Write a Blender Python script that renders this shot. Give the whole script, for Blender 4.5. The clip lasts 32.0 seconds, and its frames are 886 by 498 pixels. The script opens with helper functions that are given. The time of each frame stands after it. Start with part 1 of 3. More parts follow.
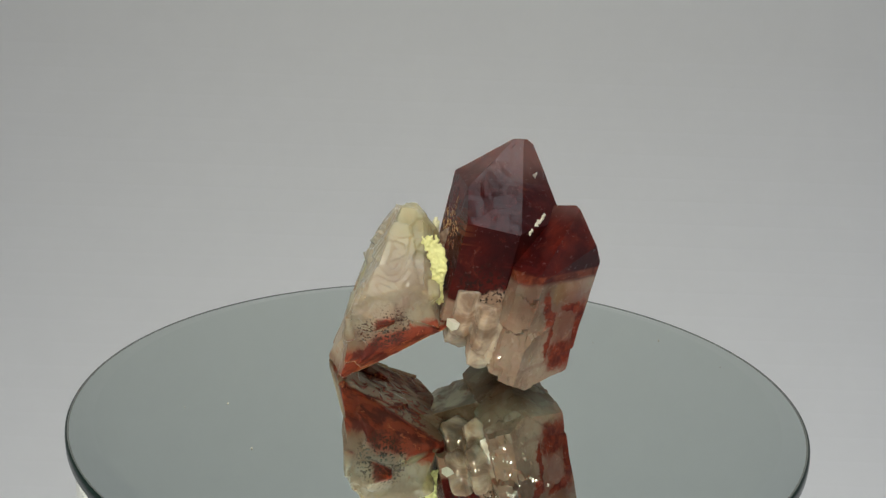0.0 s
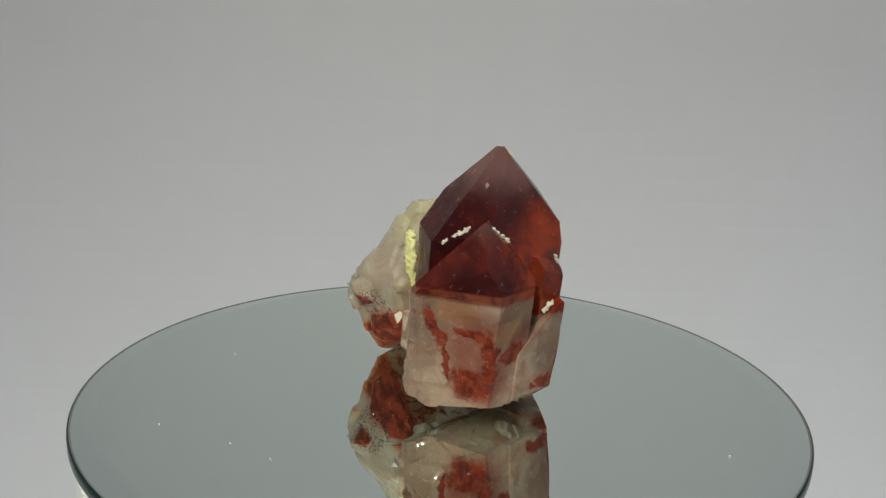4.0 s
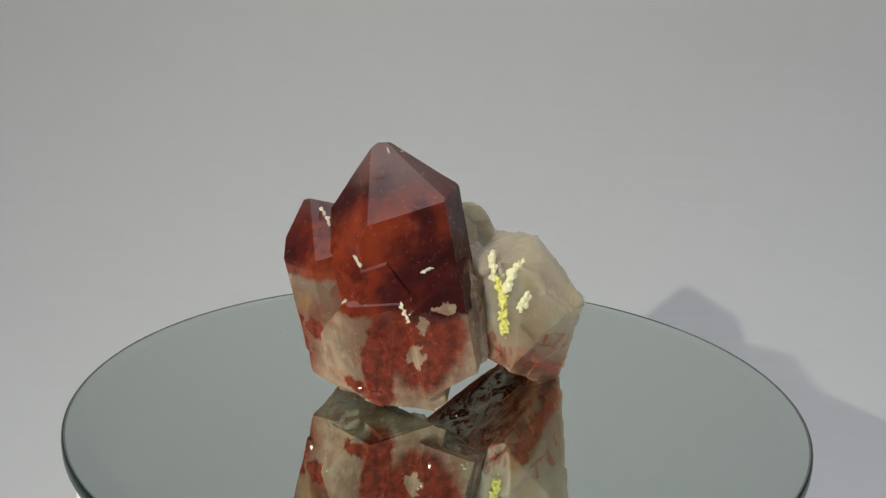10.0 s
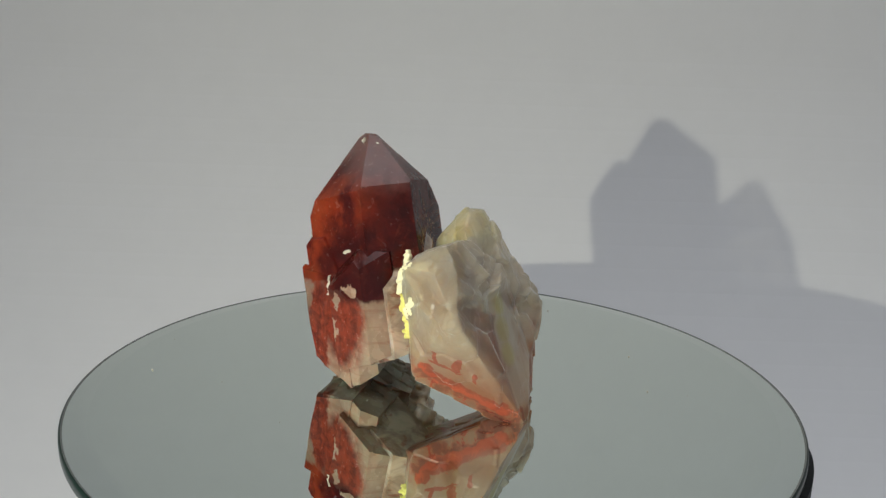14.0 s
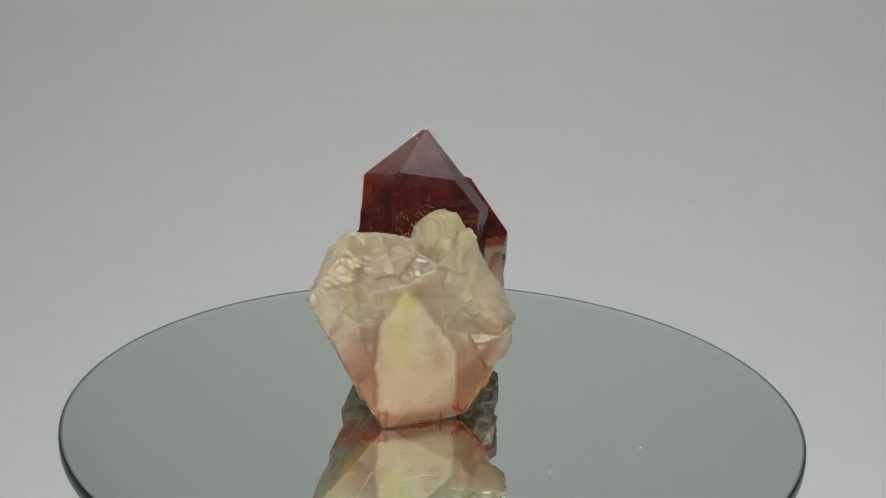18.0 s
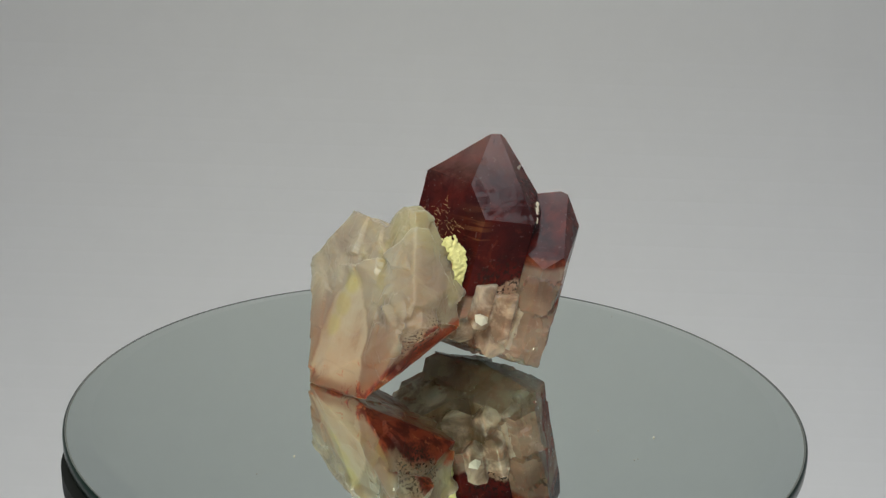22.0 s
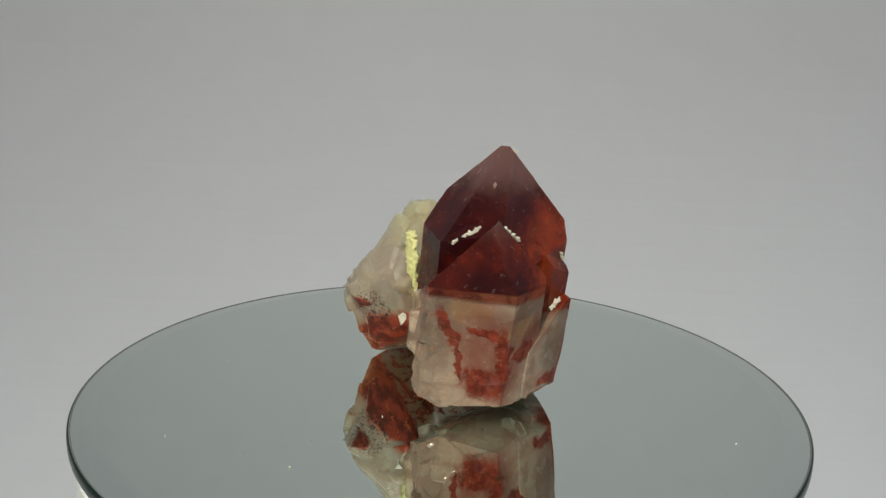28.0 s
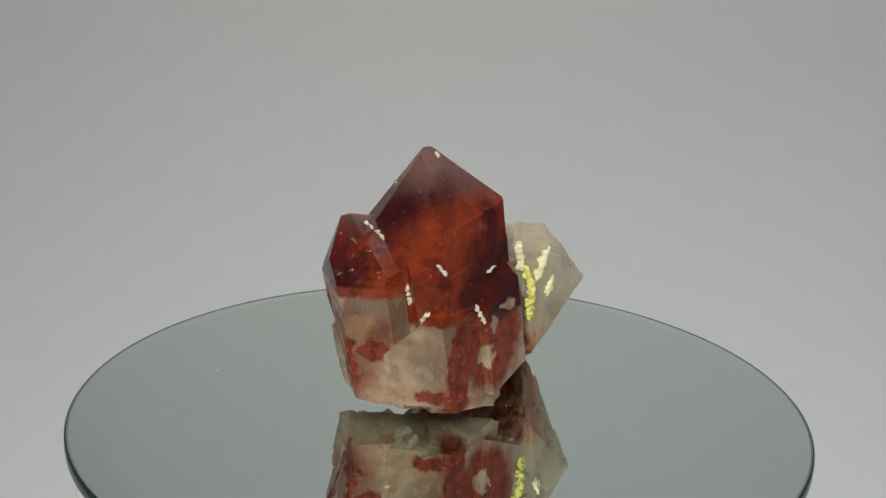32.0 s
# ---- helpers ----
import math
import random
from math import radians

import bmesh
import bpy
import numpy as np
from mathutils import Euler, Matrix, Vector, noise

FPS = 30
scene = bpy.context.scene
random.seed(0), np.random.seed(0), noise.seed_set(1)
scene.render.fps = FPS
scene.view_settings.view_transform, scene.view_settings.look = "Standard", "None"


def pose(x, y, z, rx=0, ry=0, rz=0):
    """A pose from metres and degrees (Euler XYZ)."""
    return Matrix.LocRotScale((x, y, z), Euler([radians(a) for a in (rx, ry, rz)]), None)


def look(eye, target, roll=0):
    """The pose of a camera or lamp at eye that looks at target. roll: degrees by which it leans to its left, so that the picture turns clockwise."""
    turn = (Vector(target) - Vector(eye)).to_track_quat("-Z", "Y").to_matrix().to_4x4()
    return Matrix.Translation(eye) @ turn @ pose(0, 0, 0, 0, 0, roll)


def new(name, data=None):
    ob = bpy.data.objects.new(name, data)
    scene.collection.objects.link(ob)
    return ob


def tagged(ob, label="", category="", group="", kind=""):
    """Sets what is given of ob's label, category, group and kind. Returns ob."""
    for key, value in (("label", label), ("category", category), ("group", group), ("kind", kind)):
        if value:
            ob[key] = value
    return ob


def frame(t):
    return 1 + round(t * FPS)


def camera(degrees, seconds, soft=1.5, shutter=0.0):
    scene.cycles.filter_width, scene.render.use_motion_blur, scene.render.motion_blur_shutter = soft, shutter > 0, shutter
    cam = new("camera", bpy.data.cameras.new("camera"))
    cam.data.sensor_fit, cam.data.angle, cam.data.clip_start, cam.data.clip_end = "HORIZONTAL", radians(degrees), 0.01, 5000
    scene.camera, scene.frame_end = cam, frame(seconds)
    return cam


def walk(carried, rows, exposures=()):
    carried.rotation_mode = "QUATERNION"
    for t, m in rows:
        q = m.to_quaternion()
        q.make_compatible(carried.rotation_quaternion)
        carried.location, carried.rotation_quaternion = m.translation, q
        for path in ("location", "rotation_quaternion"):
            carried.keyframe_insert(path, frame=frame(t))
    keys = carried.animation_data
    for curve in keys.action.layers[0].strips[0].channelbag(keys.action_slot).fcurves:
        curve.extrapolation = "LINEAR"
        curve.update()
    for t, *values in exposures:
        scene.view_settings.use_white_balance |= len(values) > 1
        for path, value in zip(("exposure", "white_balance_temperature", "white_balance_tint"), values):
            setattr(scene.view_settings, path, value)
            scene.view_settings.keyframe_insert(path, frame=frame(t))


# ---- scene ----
# ---- camera ----
SECONDS = 32.0
SPIN = 14.778          # degrees a second, clockwise seen from above
cam = camera(55.94, SECONDS, soft=1.35)
_f = Vector((0.00222, 0.97165, -0.23641)).normalized()
_r = _f.cross(Vector((0, 0, 1))).normalized()
_u = _r.cross(_f)
_a = radians(1.845)
_r, _u = _r * math.cos(_a) + _u * math.sin(_a), _u * math.cos(_a) - _r * math.sin(_a)
VIEW = Matrix(((_r.x, _u.x, -_f.x, 0.0), (_r.y, _u.y, -_f.y, -0.17062), (_r.z, _u.z, -_f.z, 0.07057), (0, 0, 0, 1)))
walk(cam, [(0.0, VIEW), (SECONDS, VIEW)], exposures=[(0.0, 0.0), (SECONDS, 0.0)])

# ---- light ----
world = bpy.data.worlds.new("room_air")
scene.world = world
world.use_nodes = True
world.node_tree.nodes["Background"].inputs[0].default_value = (0.62, 0.63, 0.66, 1)
world.node_tree.nodes["Background"].inputs[1].default_value = 0.03

# a luminous panel over the whole of the small white room
lamp_data = bpy.data.lights.new("ceiling_light", "AREA")
lamp_data.shape, lamp_data.size, lamp_data.size_y = "RECTANGLE", 1.5, 1.5
lamp_data.energy, lamp_data.color = 12.5, (0.895, 0.945, 1.0)
lamp = new("ceiling_light", lamp_data)
lamp.matrix_world = look((0.35, -0.1, 1.58), (0.35, -0.1001, 0.0))

TORCH = 19500.0         # the small torch's glow

# ---- node helpers ----


def material(name):
    m = bpy.data.materials.new(name)
    m.use_nodes = True
    return m, m.node_tree, m.node_tree.nodes["Principled BSDF"]


def node(nt, kind, links=(), **values):
    n = nt.nodes.new(kind)
    for key, value in values.items():
        if key == "op":
            n.operation = value
        elif key == "kind":
            n.blend_type = value
        else:
            n.inputs[key].default_value = value
    for socket, source in links:
        nt.links.new(source, n.inputs[socket])
    return n


def calc(nt, op, a, b=0.0, c=None):
    n = nt.nodes.new("ShaderNodeMath")
    n.operation = op
    for i, v in enumerate((a, b) if c is None else (a, b, c)):
        if isinstance(v, (int, float)):
            n.inputs[i].default_value = v
        else:
            nt.links.new(v, n.inputs[i])
    return n.outputs[0]


def smooth(nt, v, lo, hi):
    n = nt.nodes.new("ShaderNodeMapRange")
    n.interpolation_type = "SMOOTHSTEP"
    nt.links.new(v, n.inputs["Value"])
    n.inputs["From Min"].default_value, n.inputs["From Max"].default_value = lo, hi
    return n.outputs[0]


def mix(nt, fac, a, b):
    n = nt.nodes.new("ShaderNodeMix")
    n.data_type = "RGBA"
    for socket, v in ((n.inputs[0], fac), (n.inputs[6], a), (n.inputs[7], b)):
        if isinstance(v, tuple):
            socket.default_value = (*v, 1.0)
        elif isinstance(v, (int, float)):
            socket.default_value = v
        else:
            nt.links.new(v, socket)
    return n.outputs[2]


def cloud(nt, co, scale, detail=4.0, rough=0.55, warp=0.0):
    n = nt.nodes.new("ShaderNodeTexNoise")
    nt.links.new(co, n.inputs["Vector"])
    n.inputs["Scale"].default_value, n.inputs["Detail"].default_value = scale, detail
    n.inputs["Roughness"].default_value, n.inputs["Distortion"].default_value = rough, warp
    return n.outputs["Fac"]


def bump(nt, bsdf, height, strength, distance):
    n = nt.nodes.new("ShaderNodeBump")
    n.inputs["Strength"].default_value, n.inputs["Distance"].default_value = strength, distance
    nt.links.new(height, n.inputs["Height"])
    nt.links.new(n.outputs[0], bsdf.inputs["Normal"])


def object_coords(nt):
    return nt.nodes.new("ShaderNodeTexCoord").outputs["Object"]


def plain(name, colour, rough, metal=0.0, grain=0.0, scale=300.0):
    m, nt, b = material(name)
    b.inputs["Roughness"].default_value, b.inputs["Metallic"].default_value = rough, metal
    if grain:
        v = cloud(nt, object_coords(nt), scale)
        dark = tuple(c * (1 - grain) for c in colour)
        nt.links.new(mix(nt, v, dark, tuple(min(1, c * (1 + grain)) for c in colour)), b.inputs["Base Color"])
        bump(nt, b, v, 0.15, 0.0003)
    else:
        b.inputs["Base Color"].default_value = (*colour, 1)
    return m


# ---- materials ----
PAPER = plain("matt_white_paper", (0.80, 0.79, 0.79), 0.9, grain=0.02, scale=60)
WALL_PAINT = plain("white_wall_paint", (0.70, 0.70, 0.71), 0.9, grain=0.03, scale=8)
TABLE = plain("pale_table_top", (0.5, 0.48, 0.45), 0.6, grain=0.08, scale=20)
WHITE_PLASTIC = plain("white_plastic", (0.78, 0.78, 0.80), 0.45, grain=0.03, scale=400)
BLACK_RUBBER = plain("black_rubber", (0.009, 0.010, 0.010), 0.6, grain=0.2, scale=900)
BLACK_RUBBER.node_tree.nodes["Principled BSDF"].inputs["Specular IOR Level"].default_value = 0.15
DARK_METAL = plain("black_anodised_metal", (0.02, 0.02, 0.022), 0.4, metal=0.6)


def mirror_material(name, tone):
    m, nt, b = material(name)
    co = object_coords(nt)
    b.inputs["Metallic"].default_value = 1.0
    b.inputs["Base Color"].default_value = (*tone, 1)
    smear = cloud(nt, co, 45, 3)
    nt.links.new(calc(nt, "MULTIPLY", smooth(nt, smear, 0.5, 0.8), 0.035), b.inputs["Roughness"])
    return m


def edge_material():
    m, nt, b = material("green_glass_edge")
    b.inputs["Base Color"].default_value = (0.007, 0.017, 0.014, 1)
    b.inputs["Roughness"].default_value = 0.25
    b.inputs["Specular IOR Level"].default_value = 0.25
    return m


LIP = plain("grey_ground_glass", (0.10, 0.105, 0.10), 0.35)
MIRROR = mirror_material("silvered_mirror_glass", (0.742, 0.818, 0.783))
# bevel tone a little lighter: its paler reflection put into the colour
BEVEL = mirror_material("bevelled_mirror_glass", (0.755, 0.83, 0.795))
GLASS_EDGE = edge_material()


def glow_material():
    m, nt, b = material("lit_torch_lens")
    b.inputs["Base Color"].default_value = (0.8, 0.8, 0.8, 1)
    b.inputs["Emission Color"].default_value = (1.0, 0.99, 0.80, 1)
    b.inputs["Emission Strength"].default_value = TORCH
    return m


def axes(nt, co):
    s = nt.nodes.new("ShaderNodeSeparateXYZ")
    nt.links.new(co, s.inputs[0])
    return s.outputs


def near(nt, co, place, radius):
    """1 inside a ball of that radius in mm round a place in mm, 0 outside it."""
    n = nt.nodes.new("ShaderNodeVectorMath")
    n.operation = "DISTANCE"
    nt.links.new(co, n.inputs[0])
    n.inputs[1].default_value = [c * 0.001 for c in place]
    return calc(nt, "SUBTRACT", 1.0, smooth(nt, n.outputs["Value"], radius * 0.0006, radius * 0.001))


def along(nt, co, azimuth, lift):
    """Distance from the origin along a facet's normal."""
    n = nt.nodes.new("ShaderNodeVectorMath")
    n.operation = "DOT_PRODUCT"
    nt.links.new(co, n.inputs[0])
    a, e = radians(azimuth), radians(lift)
    n.inputs[1].default_value = (math.cos(e) * math.cos(a), math.cos(e) * math.sin(a), math.sin(e))
    return n.outputs["Value"]


def stretched(nt, co, sx, sy, sz):
    n = nt.nodes.new("ShaderNodeMapping")
    nt.links.new(co, n.inputs[0])
    n.inputs["Scale"].default_value = (sx, sy, sz)
    return n.outputs[0]


def warped(nt, co, scale, amount):
    """Coordinates shaken by noise, so that patches get ragged outlines."""
    n = nt.nodes.new("ShaderNodeTexNoise")
    nt.links.new(co, n.inputs["Vector"])
    n.inputs["Scale"].default_value, n.inputs["Detail"].default_value, n.inputs["Roughness"].default_value = scale, 5.0, 0.62
    shake = node(nt, "ShaderNodeVectorMath", [(0, n.outputs["Color"])], op="MULTIPLY_ADD")
    shake.inputs[1].default_value, shake.inputs[2].default_value = (amount,) * 3, (-amount / 2,) * 3
    return node(nt, "ShaderNodeVectorMath", [(0, co), (1, shake.outputs[0])], op="ADD").outputs[0]


def blot(nt, co, place, radii, turn=0.0, tilt=0.0, soft=0.1):
    """1 inside an ellipsoid (place and radii in mm: outwards, sideways, up; turned to an azimuth and leaning sideways), 0 outside it."""
    n = nt.nodes.new("ShaderNodeMapping")
    n.vector_type = "TEXTURE"
    nt.links.new(co, n.inputs["Vector"])
    n.inputs["Location"].default_value = [c * 0.001 for c in place]
    n.inputs["Scale"].default_value = [c * 0.001 for c in radii]
    n.inputs["Rotation"].default_value = (radians(tilt), 0.0, radians(turn))
    far = node(nt, "ShaderNodeVectorMath", [(0, n.outputs[0])], op="LENGTH").outputs["Value"]
    return calc(nt, "SUBTRACT", 1.0, smooth(nt, far, 1 - soft, 1 + soft))


def tinted(nt, col, by):
    n = nt.nodes.new("ShaderNodeMix")
    n.data_type, n.blend_type = "RGBA", "MULTIPLY"
    n.inputs[0].default_value, n.inputs[7].default_value = 1.0, (*by, 1.0)
    nt.links.new(col, n.inputs[6])
    return n.outputs[2]


def any_of(nt, masks):
    whole = masks[0]
    for m in masks[1:]:
        whole = calc(nt, "MAXIMUM", whole, m)
    return whole


def fresnel_gloss(nt, below, normal, rough, gloss_level=0.045):
    """Mix a shader with the mirror gloss of polished stone."""
    gloss = nt.nodes.new("ShaderNodeBsdfGlossy")
    gloss.distribution = "BECKMANN"
    facing_away = nt.nodes.new("ShaderNodeLayerWeight")
    facing_away.inputs["Blend"].default_value = 0.5
    if normal is not None:
        nt.links.new(normal, gloss.inputs["Normal"])
    weight = calc(nt, "MULTIPLY_ADD", calc(nt, "POWER", facing_away.outputs["Facing"], 5.0), 0.5, gloss_level)
    if isinstance(rough, float):
        gloss.inputs["Roughness"].default_value = rough
    else:
        nt.links.new(rough, gloss.inputs["Roughness"])
    m = nt.nodes.new("ShaderNodeMixShader")
    nt.links.new(weight, m.inputs[0])
    nt.links.new(below, m.inputs[1])
    nt.links.new(gloss.outputs[0], m.inputs[2])
    return m.outputs[0]


def growth_normal(nt, co, tilt, fine, strength=1.0):
    """A crystal face grown in plates: every plate leans a little its own way, with fine growth lines across."""
    v = nt.nodes.new("ShaderNodeTexVoronoi")
    nt.links.new(warped(nt, co, 300, 0.002), v.inputs["Vector"])
    v.inputs["Scale"].default_value = 190
    rel = node(nt, "ShaderNodeVectorMath", [(0, co), (1, v.outputs["Position"])], op="SUBTRACT").outputs[0]
    lean = node(nt, "ShaderNodeVectorMath", [(0, v.outputs["Color"])], op="SUBTRACT")
    lean.inputs[1].default_value = (0.5, 0.5, 0.5)
    h = node(nt, "ShaderNodeVectorMath", [(0, rel), (1, lean.outputs[0])], op="DOT_PRODUCT").outputs["Value"]
    lines = cloud(nt, stretched(nt, co, 60, 60, 1500), 1.0, 2)
    grit = cloud(nt, co, 800, 2, 0.5)
    h = calc(nt, "MULTIPLY", h, tilt)
    h = calc(nt, "MULTIPLY_ADD", lines, 0.00002 * fine, h)
    h = calc(nt, "MULTIPLY_ADD", grit, 0.000012 * fine, h)
    n = nt.nodes.new("ShaderNodeBump")
    n.inputs["Strength"].default_value, n.inputs["Distance"].default_value = strength, 1.0
    nt.links.new(h, n.inputs["Height"])
    return n.outputs[0]


def red_quartz(name, top, low, ragged=0.004, reds=(), pales=(), ochres=(), blushes=(), girdle=0.0, specks=None, see=1.0):
    """A haematite-red quartz point, smoky towards the height top; below low it is veiled pinkish quartz with iron stains."""
    m, nt, b = material(name)
    co = object_coords(nt)
    z = axes(nt, co)[2]
    n1, n3 = cloud(nt, co, 95, 5, 0.6, 0.8), cloud(nt, co, 170, 6, 0.65, 1.0)
    lines = cloud(nt, stretched(nt, co, 50, 50, 700), 1.0, 3)
    # the red is brighter and more orange on the side of the short points
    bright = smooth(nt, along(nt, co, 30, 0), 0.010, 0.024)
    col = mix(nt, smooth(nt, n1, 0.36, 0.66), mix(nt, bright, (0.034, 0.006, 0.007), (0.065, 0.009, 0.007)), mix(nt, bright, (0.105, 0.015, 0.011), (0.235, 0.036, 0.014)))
    col = mix(nt, smooth(nt, n3, 0.54, 0.68), col, (0.070, 0.011, 0.010))
    col = mix(nt, calc(nt, "MULTIPLY", smooth(nt, lines, 0.53, 0.68), 0.5), col, (0.10, 0.014, 0.012))
    # fine veils and wisps
    fine = cloud(nt, co, 560, 6, 0.7, 0.8)
    col = mix(nt, calc(nt, "MULTIPLY", smooth(nt, fine, 0.46, 0.66), 0.55), col, tinted(nt, col, (0.42, 0.40, 0.45)))
    wisps = cloud(nt, stretched(nt, co, 1.0, 1.0, 0.55), 300, 6, 0.7, 1.4)
    col = mix(nt, calc(nt, "MULTIPLY", smooth(nt, wisps, 0.57, 0.70), 0.35), col, (0.33, 0.095, 0.055))
    # deep zones inside the stone, and its inner glow painted in as orange
    deep = cloud(nt, co, 62, 3, 0.5, 0.3)
    col = mix(nt, calc(nt, "MULTIPLY", smooth(nt, deep, 0.44, 0.60), 0.75), col, (0.030, 0.006, 0.008))
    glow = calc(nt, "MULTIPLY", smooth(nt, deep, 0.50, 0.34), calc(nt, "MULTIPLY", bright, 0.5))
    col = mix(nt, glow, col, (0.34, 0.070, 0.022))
    t = calc(nt, "ADD", z, calc(nt, "MULTIPLY", calc(nt, "SUBTRACT", n1, 0.5), 0.010))
    col = mix(nt, calc(nt, "MULTIPLY", smooth(nt, t, top - 0.006, top + 0.002), 0.85), col, (0.165, 0.115, 0.115))
    seams = calc(nt, "MULTIPLY", smooth(nt, lines, 0.50, 0.58), smooth(nt, along(nt, co, 201, 0), -0.004, 0.001))
    seams = calc(nt, "MULTIPLY", seams, calc(nt, "MULTIPLY", smooth(nt, z, 0.028, 0.031), calc(nt, "SUBTRACT", 1.0, smooth(nt, z, 0.038, 0.041))))
    col = mix(nt, calc(nt, "MULTIPLY", seams, 0.6), col, (0.30, 0.14, 0.06))
    if girdle:
        ring = calc(nt, "MULTIPLY", smooth(nt, z, low, low + 0.0004), calc(nt, "SUBTRACT", 1.0, smooth(nt, z, low + 0.0016, low + 0.0022)))
        col = mix(nt, calc(nt, "MULTIPLY", calc(nt, "MULTIPLY", ring, smooth(nt, n3, 0.30, 0.60)), girdle), col, (0.36, 0.12, 0.06))
    # veiled quartz under the red zone
    n2, n5, n6 = cloud(nt, co, 130, 6, 0.6, 0.5), cloud(nt, co, 420, 5, 0.65, 0.6), cloud(nt, co, 60, 3, 0.5)
    milky = mix(nt, smooth(nt, n6, 0.36, 0.64), (0.30, 0.22, 0.18), (0.44, 0.375, 0.315))
    milky = mix(nt, calc(nt, "MULTIPLY", smooth(nt, n5, 0.50, 0.75), 0.25), milky, (0.52, 0.45, 0.38))
    milky = mix(nt, calc(nt, "MULTIPLY", smooth(nt, n2, 0.55, 0.70), 0.4), milky, (0.34, 0.15, 0.10))
    milky = mix(nt, calc(nt, "MULTIPLY", smooth(nt, lines, 0.56, 0.66), 0.3), milky, (0.28, 0.13, 0.09))
    # fractures as pale and dark plates, the light they catch painted in
    plate = nt.nodes.new("ShaderNodeTexVoronoi")
    nt.links.new(warped(nt, stretched(nt, co, 1.0, 1.0, 0.6), 500, 0.003), plate.inputs["Vector"])
    plate.inputs["Scale"].default_value = 330
    cell = axes(nt, plate.outputs["Color"])
    milky = mix(nt, calc(nt, "MULTIPLY", smooth(nt, cell[0], 0.72, 0.80), 0.3), milky, (0.55, 0.50, 0.43))
    milky = mix(nt, calc(nt, "MULTIPLY", smooth(nt, cell[1], 0.70, 0.78), 0.25), milky, (0.16, 0.10, 0.075))
    # glassier quartz facing the milky crystal, its dimness put into the colour
    glassy_dim = smooth(nt, along(nt, co, 252, 0), 0.003, 0.010)
    milky = mix(nt, calc(nt, "MULTIPLY", glassy_dim, 0.5), milky, mix(nt, n5, (0.17, 0.115, 0.095), (0.36, 0.28, 0.24)))
    shaken = warped(nt, co, 260, 0.0060)
    if ochres:
        milky = mix(nt, calc(nt, "MULTIPLY", any_of(nt, [blot(nt, shaken, *o, soft=0.4) for o in ochres]), 0.6), milky, mix(nt, n5, (0.42, 0.22, 0.07), (0.58, 0.40, 0.20)))
    if blushes:
        milky = mix(nt, calc(nt, "MULTIPLY", any_of(nt, [blot(nt, shaken, *o, soft=0.6) for o in blushes]), 0.75), milky, mix(nt, n5, (0.16, 0.035, 0.022), (0.30, 0.10, 0.065)))
    h = calc(nt, "ADD", z, calc(nt, "MULTIPLY", calc(nt, "SUBTRACT", n2, 0.5), ragged))
    red = smooth(nt, h, low - 0.0007, low + 0.0007)
    if reds:
        red = calc(nt, "MAXIMUM", red, calc(nt, "MULTIPLY", any_of(nt, [blot(nt, shaken, *o, soft=0.25) for o in reds]), 0.94))
    if pales:
        red = calc(nt, "MULTIPLY", red, calc(nt, "SUBTRACT", 1.0, any_of(nt, [blot(nt, shaken, *o) for o in pales])))
    stain = mix(nt, smooth(nt, n5, 0.35, 0.65), (0.10, 0.013, 0.008), (0.25, 0.038, 0.016))
    stain = mix(nt, calc(nt, "MULTIPLY", smooth(nt, cloud(nt, stretched(nt, co, 700, 700, 140), 1.0, 4), 0.50, 0.66), 0.35), stain, (0.30, 0.075, 0.04))
    body = mix(nt, smooth(nt, h, low - 0.0012, low + 0.0005), stain, col)
    whole = mix(nt, red, tinted(nt, milky, (0.80, 0.68, 0.62)), tinted(nt, body, (0.70, 0.52, 0.50)))
    if specks:
        dots = calc(nt, "MULTIPLY", smooth(nt, cloud(nt, co, 1500, 2), 0.54, 0.58), near(nt, shaken, *specks))
        whole = mix(nt, dots, whole, (0.02, 0.008, 0.007))
    nt.links.new(whole, b.inputs["Base Color"])
    b.inputs["Roughness"].default_value = 0.6
    b.inputs["Specular IOR Level"].default_value = 0.0
    b.inputs["Subsurface Weight"].default_value = 0.7
    b.inputs["Subsurface Radius"].default_value = (1.0, 0.35, 0.22)
    b.inputs["Subsurface Scale"].default_value = 0.0016
    rough = calc(nt, "MULTIPLY_ADD", smooth(nt, n5, 0.30, 0.60), 0.10, 0.11)
    rough = calc(nt, "MULTIPLY_ADD", smooth(nt, cloud(nt, co, 700, 5, 0.7), 0.54, 0.62), 0.08, rough)
    clear = nt.nodes.new("ShaderNodeBsdfTransparent")
    clear.inputs["Color"].default_value = (0.90, 0.84, 0.80, 1)
    both = nt.nodes.new("ShaderNodeMixShader")
    nt.links.new(calc(nt, "MULTIPLY", calc(nt, "SUBTRACT", 1.0, red), calc(nt, "MULTIPLY_ADD", smooth(nt, n6, 0.62, 0.40), 0.22 * see, 0.20 * see)), both.inputs[0])
    nt.links.new(b.outputs[0], both.inputs[1])
    nt.links.new(clear.outputs[0], both.inputs[2])
    nt.links.new(fresnel_gloss(nt, both.outputs[0], growth_normal(nt, co, 0.05, 1.6), rough), nt.nodes["Material Output"].inputs["Surface"])
    return m


